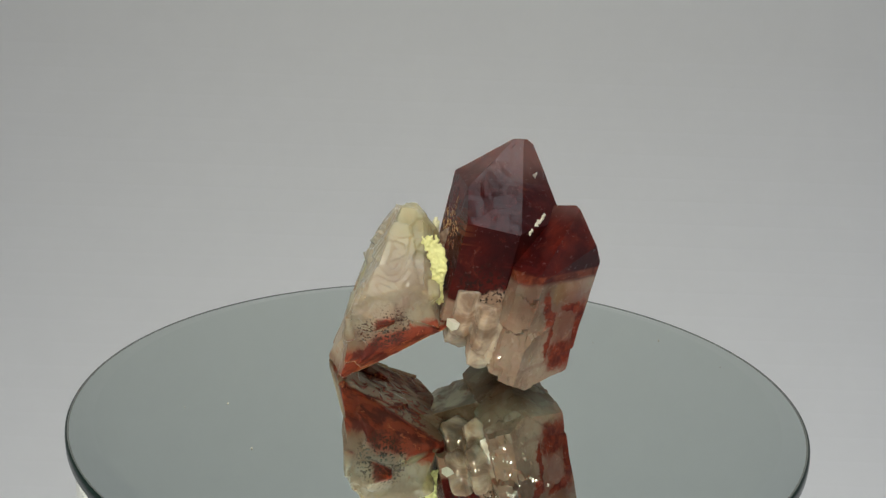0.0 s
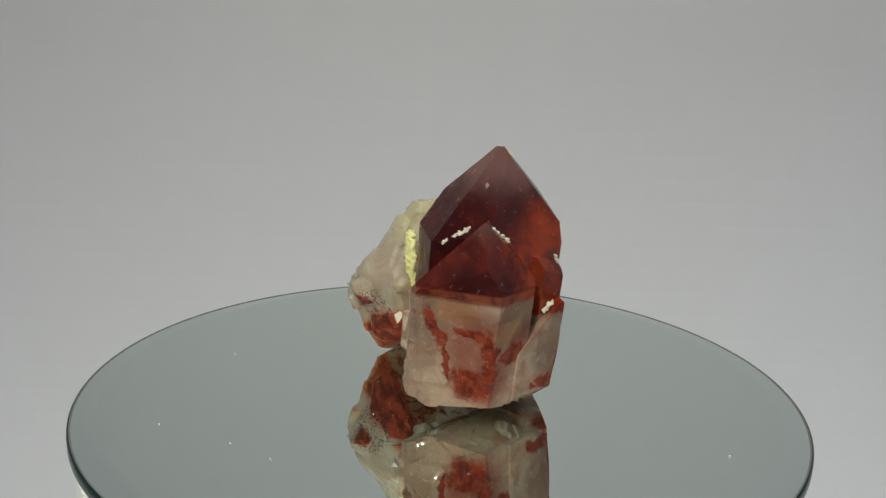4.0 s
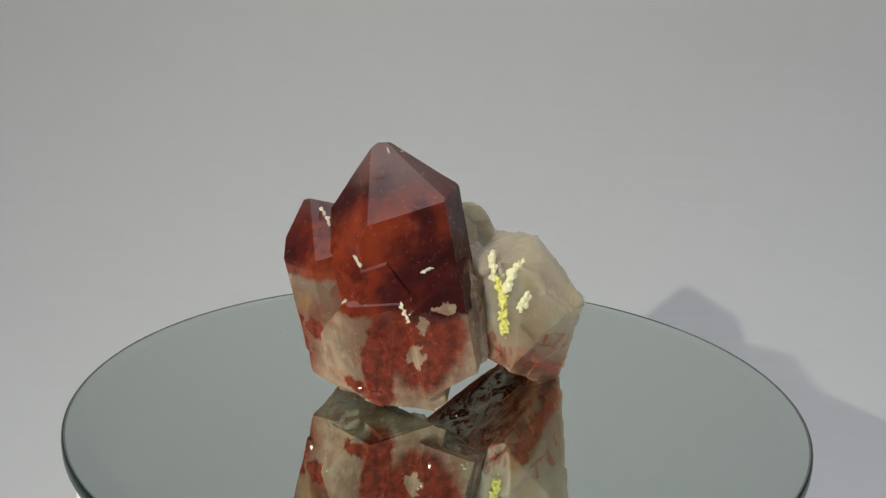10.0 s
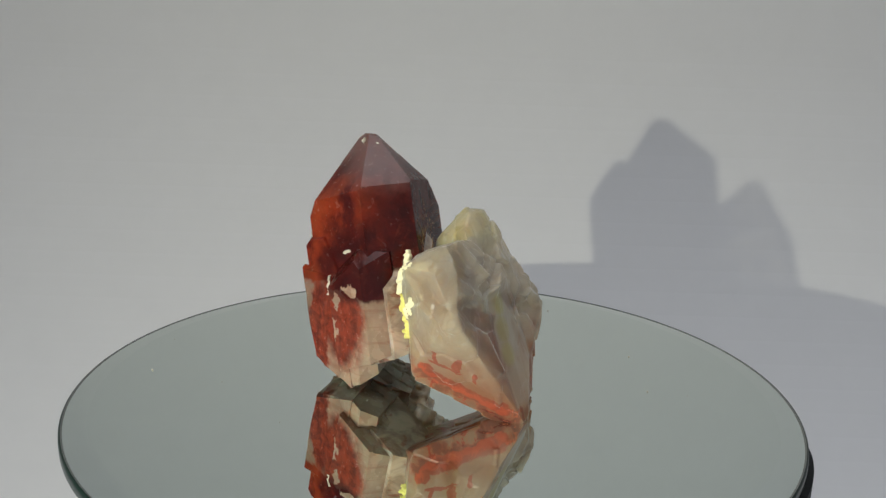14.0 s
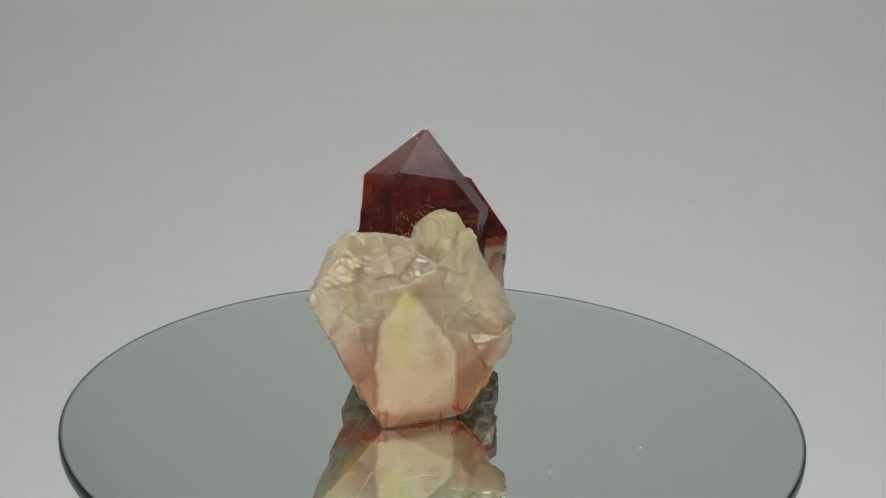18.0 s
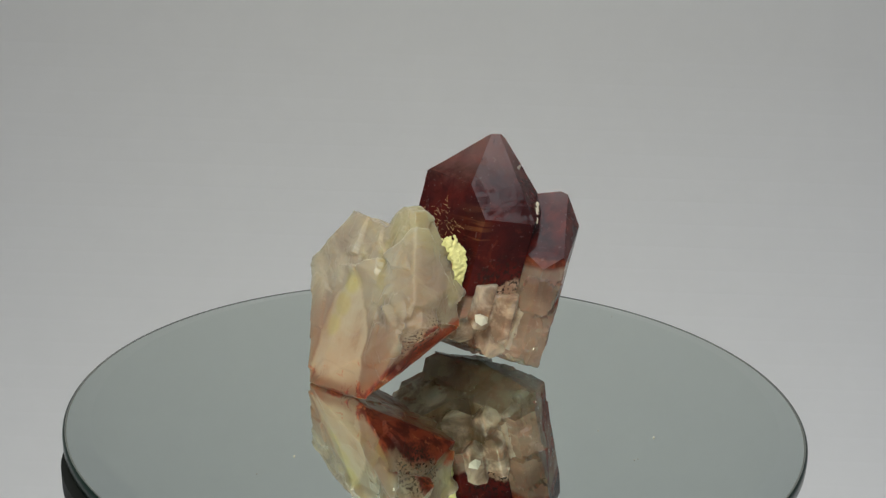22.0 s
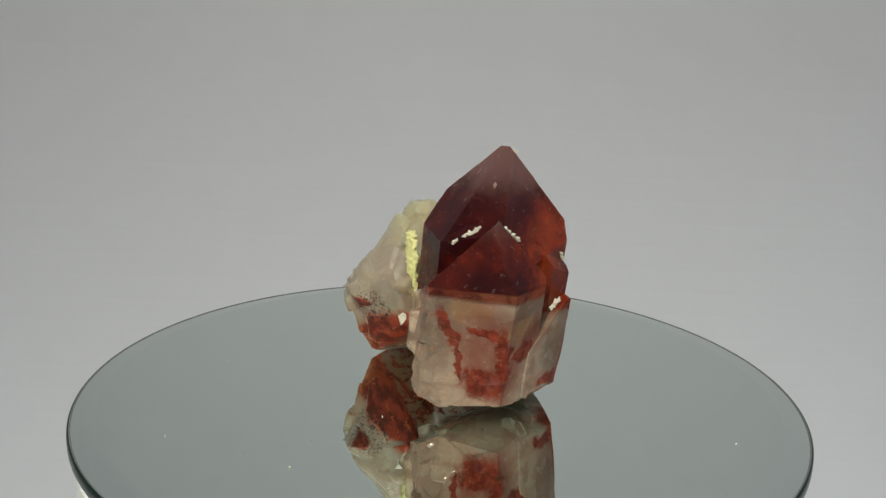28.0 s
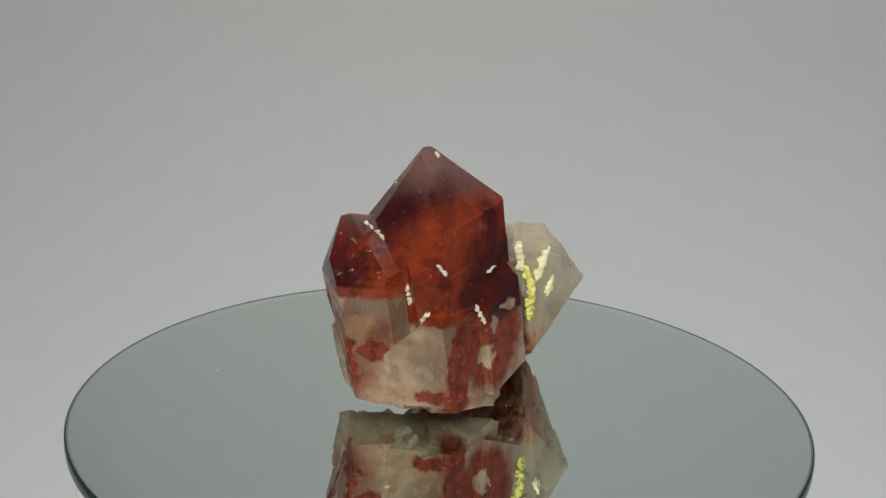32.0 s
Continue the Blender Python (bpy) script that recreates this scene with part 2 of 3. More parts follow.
def clear_quartz(name, rust=0.0):
    """Knobbly colourless quartz with cloudy veils."""
    m, nt, b = material(name)
    nt.nodes.remove(b)
    co = object_coords(nt)
    n1, n2 = cloud(nt, co, 140, 5, 0.6, 0.6), cloud(nt, co, 520, 4, 0.6)
    cloudy = nt.nodes.new("ShaderNodeBsdfPrincipled")
    col = mix(nt, smooth(nt, n1, 0.36, 0.66), (0.42, 0.29, 0.22), (0.60, 0.48, 0.39))
    if rust:
        bars = cloud(nt, stretched(nt, co, 260, 260, 700), 1.0, 3)
        col = mix(nt, calc(nt, "MULTIPLY", smooth(nt, bars, 0.55, 0.66), rust), col, (0.34, 0.10, 0.06))
    nt.links.new(col, cloudy.inputs["Base Color"])
    cloudy.inputs["Subsurface Weight"].default_value = 1.0
    cloudy.inputs["Subsurface Radius"].default_value = (1.0, 0.75, 0.55)
    cloudy.inputs["Subsurface Scale"].default_value = 0.003
    cloudy.inputs["Specular IOR Level"].default_value = 0.0
    clear = nt.nodes.new("ShaderNodeBsdfTransparent")
    clear.inputs["Color"].default_value = (0.94, 0.86, 0.79, 1)
    both = nt.nodes.new("ShaderNodeMixShader")
    nt.links.new(calc(nt, "MULTIPLY_ADD", smooth(nt, n1, 0.40, 0.62), -0.30, 0.72), both.inputs[0])
    nt.links.new(cloudy.outputs[0], both.inputs[1])
    nt.links.new(clear.outputs[0], both.inputs[2])
    rough = calc(nt, "MULTIPLY_ADD", n2, 0.22, 0.06)
    nt.links.new(fresnel_gloss(nt, both.outputs[0], growth_normal(nt, co, 0.35, 2.0), rough), nt.nodes["Material Output"].inputs["Surface"])
    return m


def milky_quartz(name, foot=0.0135, clear=0.45):
    """Milky quartz, blushed with red stains towards its foot."""
    m, nt, b = material(name)
    co = object_coords(nt)
    x, y, z = axes(nt, co)
    n1, n2, n3 = cloud(nt, co, 120, 5, 0.6, 0.4), cloud(nt, co, 480, 5, 0.65), cloud(nt, co, 210, 6, 0.7, 1.2)
    n0 = cloud(nt, co, 55, 3, 0.5, 0.3)
    col = mix(nt, smooth(nt, n0, 0.40, 0.60), (0.50, 0.405, 0.325), (0.63, 0.555, 0.44))
    col = mix(nt, calc(nt, "MULTIPLY", smooth(nt, n1, 0.45, 0.65), 0.5), col, (0.70, 0.65, 0.52))
    crack = nt.nodes.new("ShaderNodeTexVoronoi")
    crack.feature = "DISTANCE_TO_EDGE"
    nt.links.new(co, crack.inputs["Vector"])
    crack.inputs["Scale"].default_value = 150
    lit = calc(nt, "SUBTRACT", 1.0, smooth(nt, calc(nt, "ADD", crack.outputs["Distance"], calc(nt, "MULTIPLY", calc(nt, "SUBTRACT", n2, 0.5), 0.1)), 0.0, 0.03))
    col = mix(nt, calc(nt, "MULTIPLY", lit, calc(nt, "MULTIPLY", smooth(nt, n1, 0.5, 0.6), 0.5)), col, (0.70, 0.66, 0.55))
    tinge = calc(nt, "MAXIMUM", near(nt, co, (-4.5, -0.5, 33), 9), near(nt, co, (-15.5, 7.7, 22), 4))
    col = mix(nt, calc(nt, "MULTIPLY", tinge, 0.42), col, (0.62, 0.60, 0.22))
    h = calc(nt, "ADD", z, calc(nt, "MULTIPLY", calc(nt, "SUBTRACT", n1, 0.5), 0.012))
    blush = calc(nt, "SUBTRACT", 1.0, smooth(nt, h, foot - 0.008, foot + 0.008))
    col = mix(nt, calc(nt, "MULTIPLY", blush, 0.9), col, (0.45, 0.19, 0.12))
    frost = smooth(nt, calc(nt, "ADD", along(nt, co, 182, 21), calc(nt, "MULTIPLY", n1, 0.002)), 0.0205, 0.0232)
    for azimuth, lift, reach in ((90, 4, 14.0), (270, 2, 3.4), (90, 34, 21.0), (270, 41, 11.2)):
        side = calc(nt, "ADD", along(nt, co, azimuth, lift), calc(nt, "MULTIPLY", calc(nt, "SUBTRACT", n1, 0.5), 0.004))
        frost = calc(nt, "MULTIPLY", frost, calc(nt, "SUBTRACT", 1.0, smooth(nt, side, reach * 0.001 - 0.0012, reach * 0.001)))
    frost = calc(nt, "MULTIPLY", frost, calc(nt, "MULTIPLY", smooth(nt, z, 0.0012, 0.004), smooth(nt, n1, 0.10, 0.50)))
    col = mix(nt, calc(nt, "MULTIPLY", frost, 0.5), col, mix(nt, n2, (0.52, 0.50, 0.39), (0.68, 0.66, 0.53)))
    thread = calc(nt, "MAXIMUM", near(nt, co, (-15.6, 7.9, 21.5), 3.2), calc(nt, "MAXIMUM", near(nt, co, (-17.4, 8.8, 17.0), 3.6), near(nt, co, (-19.0, 9.6, 12.5), 3.4)))
    col = mix(nt, calc(nt, "MULTIPLY", thread, 0.38), col, (0.52, 0.47, 0.10))
    col = mix(nt, 0.45, col, (0.15, 0.085, 0.035))
    # iron stains on the face that overhangs the mirror, and streaks above it
    under = along(nt, co, 352, -59)
    wavy = calc(nt, "ADD", under, calc(nt, "MULTIPLY", calc(nt, "SUBTRACT", n3, 0.5), 0.009))
    front = calc(nt, "ADD", along(nt, co, 294, -40), calc(nt, "MULTIPLY", calc(nt, "SUBTRACT", n3, 0.5), 0.002))
    stain = calc(nt, "MAXIMUM", calc(nt, "MULTIPLY", smooth(nt, wavy, -0.0132, -0.0122), smooth(nt, n3, 0.51, 0.54)), smooth(nt, front, -0.0056, -0.0048))
    bars = cloud(nt, stretched(nt, co, 300, 700, 160), 1.0, 3)
    band = calc(nt, "MULTIPLY", smooth(nt, wavy, -0.0160, -0.0148), smooth(nt, y, 0.006, 0.010))
    stain = calc(nt, "MAXIMUM", stain, calc(nt, "MULTIPLY", calc(nt, "MULTIPLY", band, smooth(nt, bars, 0.36, 0.52)), 0.75))
    col = mix(nt, stain, col, mix(nt, smooth(nt, bars, 0.4, 0.6), (0.22, 0.036, 0.018), (0.09, 0.013, 0.010)))
    shaken = warped(nt, co, 300, 0.0030)
    veins = any_of(nt, [blot(nt, shaken, *o) for o in (((-13.5, 18.6, 7.6), (3, 8.0, 1.4), 97, -27), ((-19.8, 14.6, 4.4), (3, 4.0, 1.9), 97, -27), ((-8.2, 20.4, 11.4), (3, 1.7, 1.3), 97), ((-10.6, 21.4, 14.6), (3, 0.5, 2.2), 97, 20),
                                                       ((-15.0, 21.0, 13.2), (3, 0.6, 1.8), 97, -15), ((-18.0, 20.0, 10.6), (3, 0.4, 1.4), 97), ((-12.4, 21.5, 12.6), (3, 3.4, 0.4), 97, -20))])
    col = mix(nt, calc(nt, "MULTIPLY", veins, 0.85), col, mix(nt, n2, (0.24, 0.030, 0.016), (0.42, 0.09, 0.042)))
    streak = calc(nt, "MULTIPLY", smooth(nt, n3, 0.60, 0.63), smooth(nt, under, -0.021, -0.015))
    col = mix(nt, calc(nt, "MULTIPLY", streak, 0.8), col, (0.36, 0.09, 0.04))
    dots = calc(nt, "MULTIPLY", smooth(nt, cloud(nt, co, 1900, 1), 0.53, 0.60), near(nt, co, (-11, -10, 14.5), 7))
    col = mix(nt, dots, col, (0.05, 0.018, 0.012))
    nt.links.new(col, b.inputs["Base Color"])
    b.inputs["IOR"].default_value = 1.38
    b.inputs["Subsurface Weight"].default_value = 1.0
    b.inputs["Subsurface Radius"].default_value = (1.0, 0.8, 0.55)
    b.inputs["Subsurface Scale"].default_value = 0.012
    b.inputs["Specular IOR Level"].default_value = 0.0
    see = calc(nt, "MULTIPLY", calc(nt, "SUBTRACT", 1.0, calc(nt, "MAXIMUM", stain, frost)), clear)
    open_glass = nt.nodes.new("ShaderNodeBsdfTransparent")
    open_glass.inputs["Color"].default_value = (0.92, 0.90, 0.84, 1)
    both = nt.nodes.new("ShaderNodeMixShader")
    nt.links.new(see, both.inputs[0])
    nt.links.new(b.outputs[0], both.inputs[1])
    nt.links.new(open_glass.outputs[0], both.inputs[2])
    rough = calc(nt, "MULTIPLY_ADD", smooth(nt, n1, 0.35, 0.65), 0.22, 0.28)
    rough = calc(nt, "MULTIPLY_ADD", frost, 0.25, rough)
    nt.links.new(fresnel_gloss(nt, both.outputs[0], growth_normal(nt, co, 0.07, 2.5), rough, 0.020), nt.nodes["Material Output"].inputs["Surface"])
    return m


CLEAR = clear_quartz("clear_knobbly_quartz")
RUSTY = clear_quartz("rust_streaked_quartz", 0.7)
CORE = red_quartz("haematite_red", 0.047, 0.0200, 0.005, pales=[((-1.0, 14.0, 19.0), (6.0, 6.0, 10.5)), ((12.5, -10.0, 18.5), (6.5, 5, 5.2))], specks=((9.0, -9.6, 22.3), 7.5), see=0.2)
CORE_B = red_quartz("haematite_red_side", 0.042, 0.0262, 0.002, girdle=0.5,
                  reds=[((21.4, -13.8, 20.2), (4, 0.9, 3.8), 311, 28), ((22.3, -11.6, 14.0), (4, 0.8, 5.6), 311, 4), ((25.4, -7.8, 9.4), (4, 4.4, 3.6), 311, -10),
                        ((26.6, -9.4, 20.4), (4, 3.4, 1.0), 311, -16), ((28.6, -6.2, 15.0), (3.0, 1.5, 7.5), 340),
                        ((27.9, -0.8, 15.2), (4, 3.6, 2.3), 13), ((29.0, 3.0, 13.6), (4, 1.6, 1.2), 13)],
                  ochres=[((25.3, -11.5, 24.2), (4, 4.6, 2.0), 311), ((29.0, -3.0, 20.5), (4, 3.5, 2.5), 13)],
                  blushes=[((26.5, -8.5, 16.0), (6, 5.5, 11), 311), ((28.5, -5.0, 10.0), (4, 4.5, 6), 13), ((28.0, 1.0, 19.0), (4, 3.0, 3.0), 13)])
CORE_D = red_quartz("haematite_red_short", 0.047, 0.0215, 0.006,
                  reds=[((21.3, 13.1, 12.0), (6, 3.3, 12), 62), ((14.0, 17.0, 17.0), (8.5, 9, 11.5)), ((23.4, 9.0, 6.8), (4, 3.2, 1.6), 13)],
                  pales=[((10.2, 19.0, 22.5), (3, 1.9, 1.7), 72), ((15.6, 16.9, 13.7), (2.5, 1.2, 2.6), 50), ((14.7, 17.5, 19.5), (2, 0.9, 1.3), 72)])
MILKY = milky_quartz("milky_quartz")
SPARK = plain("golden_inclusions", (0.42, 0.25, 0.11), 0.3)
CHIP = plain("chipped_white_quartz", (0.50, 0.46, 0.39), 0.4, grain=0.12, scale=900)
YELLOW = plain("yellow_mineral_crust", (0.62, 0.58, 0.17), 0.6, grain=0.25, scale=500)
PALE = plain("pale_yellow_crust", (0.58, 0.55, 0.25), 0.6, grain=0.2, scale=500)
CREAM = plain("cream_mineral_crust", (0.66, 0.62, 0.42), 0.6, grain=0.2, scale=500)

# ---- mesh helpers ----


def mesh_of(bm, name, mat, flat=True):
    me = bpy.data.meshes.new(name)
    bmesh.ops.recalc_face_normals(bm, faces=bm.faces)
    bm.to_mesh(me)
    bm.free()
    for f in me.polygons:
        f.use_smooth = not flat
    me.materials.append(mat)
    return me


def part(name, bm, mat, parent, label="", flat=True):
    ob = new(name, mesh_of(bm, name, mat, flat))
    ob.parent = parent
    return tagged(ob, label) if label else ob


def facing(azimuth, lift):
    a, e = radians(azimuth), radians(lift)
    return Vector((math.cos(e) * math.cos(a), math.cos(e) * math.sin(a), math.sin(e)))


def stone(facets, worn=0.00005):
    """A faceted solid bounded by planes (azimuth, lift, distance from the origin in mm)."""
    planes = [(facing(a, e), d * 0.001) for a, e, d in facets]
    corners = []
    for i in range(len(planes)):
        for j in range(i):
            for k in range(j):
                m = Matrix((planes[i][0], planes[j][0], planes[k][0]))
                if abs(m.determinant()) < 1e-3:
                    continue
                p = m.inverted() @ Vector((planes[i][1], planes[j][1], planes[k][1]))
                if p.length < 0.09 and all(n.dot(p) < d + 1e-6 for n, d in planes):
                    corners.append(p)
    bm = bmesh.new()
    for p in corners:
        bm.verts.new(p)
    bmesh.ops.remove_doubles(bm, verts=bm.verts, dist=1e-5)
    bmesh.ops.convex_hull(bm, input=bm.verts)
    bmesh.ops.dissolve_limit(bm, angle_limit=radians(1.0), verts=bm.verts, edges=bm.edges)
    if worn:
        bmesh.ops.bevel(bm, geom=list(bm.edges), offset=worn, segments=1, profile=0.6, affect="EDGES", clamp_overlap=True)
    return bm


def finely(bm, size):
    """Split a solid's faces until no edge is longer than size."""
    bmesh.ops.triangulate(bm, faces=bm.faces)
    for _ in range(9):
        longest = [e for e in bm.edges if e.calc_length() > size]
        if not longest:
            break
        bmesh.ops.subdivide_edges(bm, edges=longest, cuts=1, use_grid_fill=False)
        bmesh.ops.triangulate(bm, faces=bm.faces)
    bm.normal_update()
    return bm


def lathe(profile, steps=192, close=False):
    bm = bmesh.new()
    rings = []
    for r, z in profile:
        rings.append([bm.verts.new((r * math.cos(2 * math.pi * i / steps), r * math.sin(2 * math.pi * i / steps), z)) for i in range(steps)])
    for a, b in zip(rings, rings[1:]):
        for i in range(steps):
            bm.faces.new((a[i], a[(i + 1) % steps], b[(i + 1) % steps], b[i]))
    if close:
        bm.faces.new(rings[0])
        bm.faces.new(rings[-1])
    return bm


def box(lo, hi):
    bm = bmesh.new()
    bmesh.ops.create_cube(bm, size=1.0)
    for v in bm.verts:
        v.co = Vector([(l + h) / 2 + c * (h - l) for l, h, c in zip(lo, hi, v.co)])
    return bm


def structure(name, bm, mat, label):
    return tagged(new(name, mesh_of(bm, name, mat)), label, kind="structure")


# ---- room ----
FLOOR = -0.24          # table top below the mirror
structure("floor", box((-1.6, -1.8, -1.05), (1.6, 1.4, -0.98)), WALL_PAINT, "plain pale floor of the room")
structure("ceiling", box((-1.6, -1.8, 1.6), (1.6, 1.4, 1.7)), WALL_PAINT, "plain white ceiling of the room")
structure("wall_north", box((-1.6, 1.4, -1.05), (1.6, 1.5, 1.7)), WALL_PAINT, "plain white wall")
structure("wall_south", box((-1.6, -1.9, -1.05), (1.6, -1.8, 1.7)), WALL_PAINT, "plain white wall")
structure("wall_east", box((1.6, -1.9, -1.05), (1.7, 1.5, 1.7)), WALL_PAINT, "plain white wall")
structure("wall_west", box((-1.7, -1.9, -1.05), (-1.6, 1.5, 1.7)), WALL_PAINT, "plain white wall")


def build_table():
    top = tagged(new("table", None), "pale table carrying the paper sweep and the turntable", "table")
    part("tabletop", box((-0.8, -0.5, FLOOR - 0.035), (0.8, 0.6, FLOOR - 0.002)), TABLE, top)
    for sx in (-0.74, 0.74):
        for sy in (-0.44, 0.54):
            part("leg", box((sx - 0.025, sy - 0.025, -0.98), (sx + 0.025, sy + 0.025, FLOOR - 0.035)), TABLE, top)


def build_sweep():
    """One sheet of white paper that runs along the table and curves up behind the turntable."""
    line = [(-0.35, FLOOR), (-0.1, FLOOR), (0.05, FLOOR), (0.14, FLOOR)]
    radius, back = 0.32, 0.41
    for i in range(1, 33):
        a = math.pi / 2 * i / 32
        line.append((back - radius + radius * math.sin(a), FLOOR + radius * (1 - math.cos(a))))
    line += [(back, 0.15), (back, 0.3), (back, 0.45)]
    outer = [(y, z - 0.0012) if y < 0.092 else (y + 0.0012, z - 0.0004) for y, z in line]
    loop = line + outer[::-1]
    bm = bmesh.new()
    rows = [[bm.verts.new((x, y, z)) for y, z in loop] for x in (-0.75, -0.4, 0.0, 0.4, 0.75)]
    n = len(loop)
    for p, q in zip(rows, rows[1:]):
        for i in range(n):
            bm.faces.new((p[i], q[i], q[(i + 1) % n], p[(i + 1) % n]))
    ob = tagged(new("paper_backdrop", mesh_of(bm, "paper_backdrop", PAPER)),
                "seamless matt white paper sweep curving up behind the turntable", kind="structure")
    return ob


build_table()
build_sweep()


# ---- turntable ----
RIM = 0.0752


def build_mirror():
    plate = tagged(new("mirror_plate", None), "round mirror with greenish glass edge lying on a turntable", "mirror")
    ox, oy = 0.00022, 0.00070
    face = lathe([(0.0702, 0.0), (0.045, 0.0), (0.02, 0.0)])
    face.faces.new([v for v in face.verts if abs(v.co.xy.length - 0.02) < 1e-5])
    bevel = lathe([(0.0702, 0.0), (0.0746, -0.00045)])
    rim = lathe([(0.0746, -0.00055), (0.0751, -0.0008), (RIM, -0.0012), (RIM, -0.0024), (0.0747, -0.0029), (0.07, -0.003), (0.0, -0.003)][:6])
    lip = lathe([(0.0744, -0.00047), (0.0748, -0.00030)])
    edge_top = lathe([(0.0748, -0.00030), (0.0750, -0.00034), (0.07515, -0.0005), (0.07522, -0.0012)])
    for bm in (face, bevel, rim, lip, edge_top):
        bmesh.ops.translate(bm, verts=bm.verts, vec=(ox, oy, 0))
    part("mirror_face", face, MIRROR, plate, flat=False)
    part("bevel", bevel, BEVEL, plate, "narrow polished bevel", flat=False)
    part("lip", lip, LIP, plate, "thin grey lip", flat=False)
    part("rounded_edge", edge_top, GLASS_EDGE, plate, flat=False)
    part("glass_edge", rim, GLASS_EDGE, plate, "dark green glass edge", flat=False)
    return plate


def build_platter():
    base = tagged(new("turntable", None), "white plastic turntable drum with fine ribs and a black pad", "turntable")
    ribs, steps = 180, 720
    bm = bmesh.new()
    rings = []
    for z, r in ((-0.0055, 0.0725), (-0.0062, 0.0735), (-0.06, 0.0735), (-0.0605, 0.073)):
        ring = []
        for i in range(steps):
            a = 2 * math.pi * i / steps
            k = r - (0.0004 if i % 4 == 0 else 0.0)
            ring.append(bm.verts.new((k * math.cos(a), k * math.sin(a), z)))
        rings.append(ring)
    for a, b in zip(rings, rings[1:]):
        for i in range(steps):
            bm.faces.new((a[i], a[(i + 1) % steps], b[(i + 1) % steps], b[i]))
    bm.faces.new(rings[0])
    part("ribbed_drum", bm, WHITE_PLASTIC, base)
    part("pad", lathe([(0.0715, -0.0031), (0.0728, -0.0034), (0.0728, -0.0054), (0.0715, -0.0056)], close=True), BLACK_RUBBER, base, "thin black rubber pad")
    # a lug that sticks out past the mirror's rim
    for name, z0, z1, out, mat, label in (("lug", -0.0034, -0.0068, 0.0033, BLACK_RUBBER, "black rubber lug"),
                                          ("lug_wall", -0.0068, -0.058, 0.0029, WHITE_PLASTIC, "ribbed white bulge under the lug")):
        bm = bmesh.new()
        top, bottom = [], []
        for i in range(41):
            s = i / 40 * 2 - 1
            a = radians(182 + 17 * s)
            r = 0.0728 + out * max(0.0, 1 - abs(s) ** 3.0) - (0.0002 if i % 2 and mat is WHITE_PLASTIC else 0)
            top.append(bm.verts.new((r * math.cos(a), r * math.sin(a), z0)))
            bottom.append(bm.verts.new((r * math.cos(a), r * math.sin(a), z1)))
        for i in range(40):
            bm.faces.new((top[i], top[i + 1], bottom[i + 1], bottom[i]))
        bm.faces.new(top)
        bm.faces.new(bottom)
        bm.faces.new((top[0], top[-1], bottom[-1], bottom[0]))
        part(name, bm, mat, base, label)
    a = radians(236)
    slot = box((0.0728, -0.0004, -0.055), (0.0739, 0.0004, -0.0058))
    bmesh.ops.rotate(slot, verts=slot.verts, cent=(0, 0, 0), matrix=Matrix.Rotation(a, 3, "Z"))
    part("seam", slot, BLACK_RUBBER, base, "narrow dark seam")
    return base


def build_plinth():
    bm = lathe([(0.070, -0.0607), (0.0705, -0.062), (0.0705, FLOOR + 0.002), (0.070, FLOOR + 0.0012)], 96, True)
    return tagged(new("plinth", mesh_of(bm, "plinth", WHITE_PLASTIC)), "plain white round plinth under the turntable", "plinth")


mirror_plate = build_mirror()
turntable = build_platter()
build_plinth()


# ---- the mineral specimen ----
specimen = tagged(new("quartz_cluster", None), "cluster of red and milky quartz points standing on a mirror", "mineral specimen")
BODY = [(13, -11, 20.0), (72, 0, 18.9), (131, 11, 14.0), (193, 11, 3.9), (252, 0, 6.2), (311, -11, 11.8)]
TIP = [(124, 56, 40.4), (58, 39, 42.0), (201, 49, 29.9), (258, 39, 28.3), (1, 22.5, 36.75), (302, 34, 34.6)]


def fuse(stones, fine):
    """Several solids grown into one skin."""
    me = bpy.data.meshes.new("grown")
    whole = bmesh.new()
    for bm in stones:
        bm.to_mesh(me)
        bm.free()
        whole.from_mesh(me)
    whole.to_mesh(me)
    whole.free()
    ob = new("grown", me)
    mod = ob.modifiers.new("grown", "REMESH")
    mod.mode, mod.voxel_size = "VOXEL", fine
    solid = bpy.data.meshes.new_from_object(ob.evaluated_get(bpy.context.evaluated_depsgraph_get()))
    bpy.data.objects.remove(ob)
    bm = bmesh.new()
    bm.from_mesh(solid)
    return bm


def facet_shift(p, seed, levels):
    """How far a broken crystal's skin stands out: every cell of it is tilted its own way."""
    amount = 0.0
    for scale, slope in levels:
        q = p * scale + Vector((seed, 0, seed))
        cell = noise.voronoi(q)[1][0]
        calm = min(1.0, max(0.25, 0.6 + 1.6 * noise.noise(p * 70 + Vector((scale, 0, 0)))))
        amount += slope * calm * noise.noise_vector(cell * 5.3).dot(q - cell) / scale
    return amount


def ramp(v, lo, hi):
    return min(1.0, max(0.0, (v - lo) / (hi - lo)))


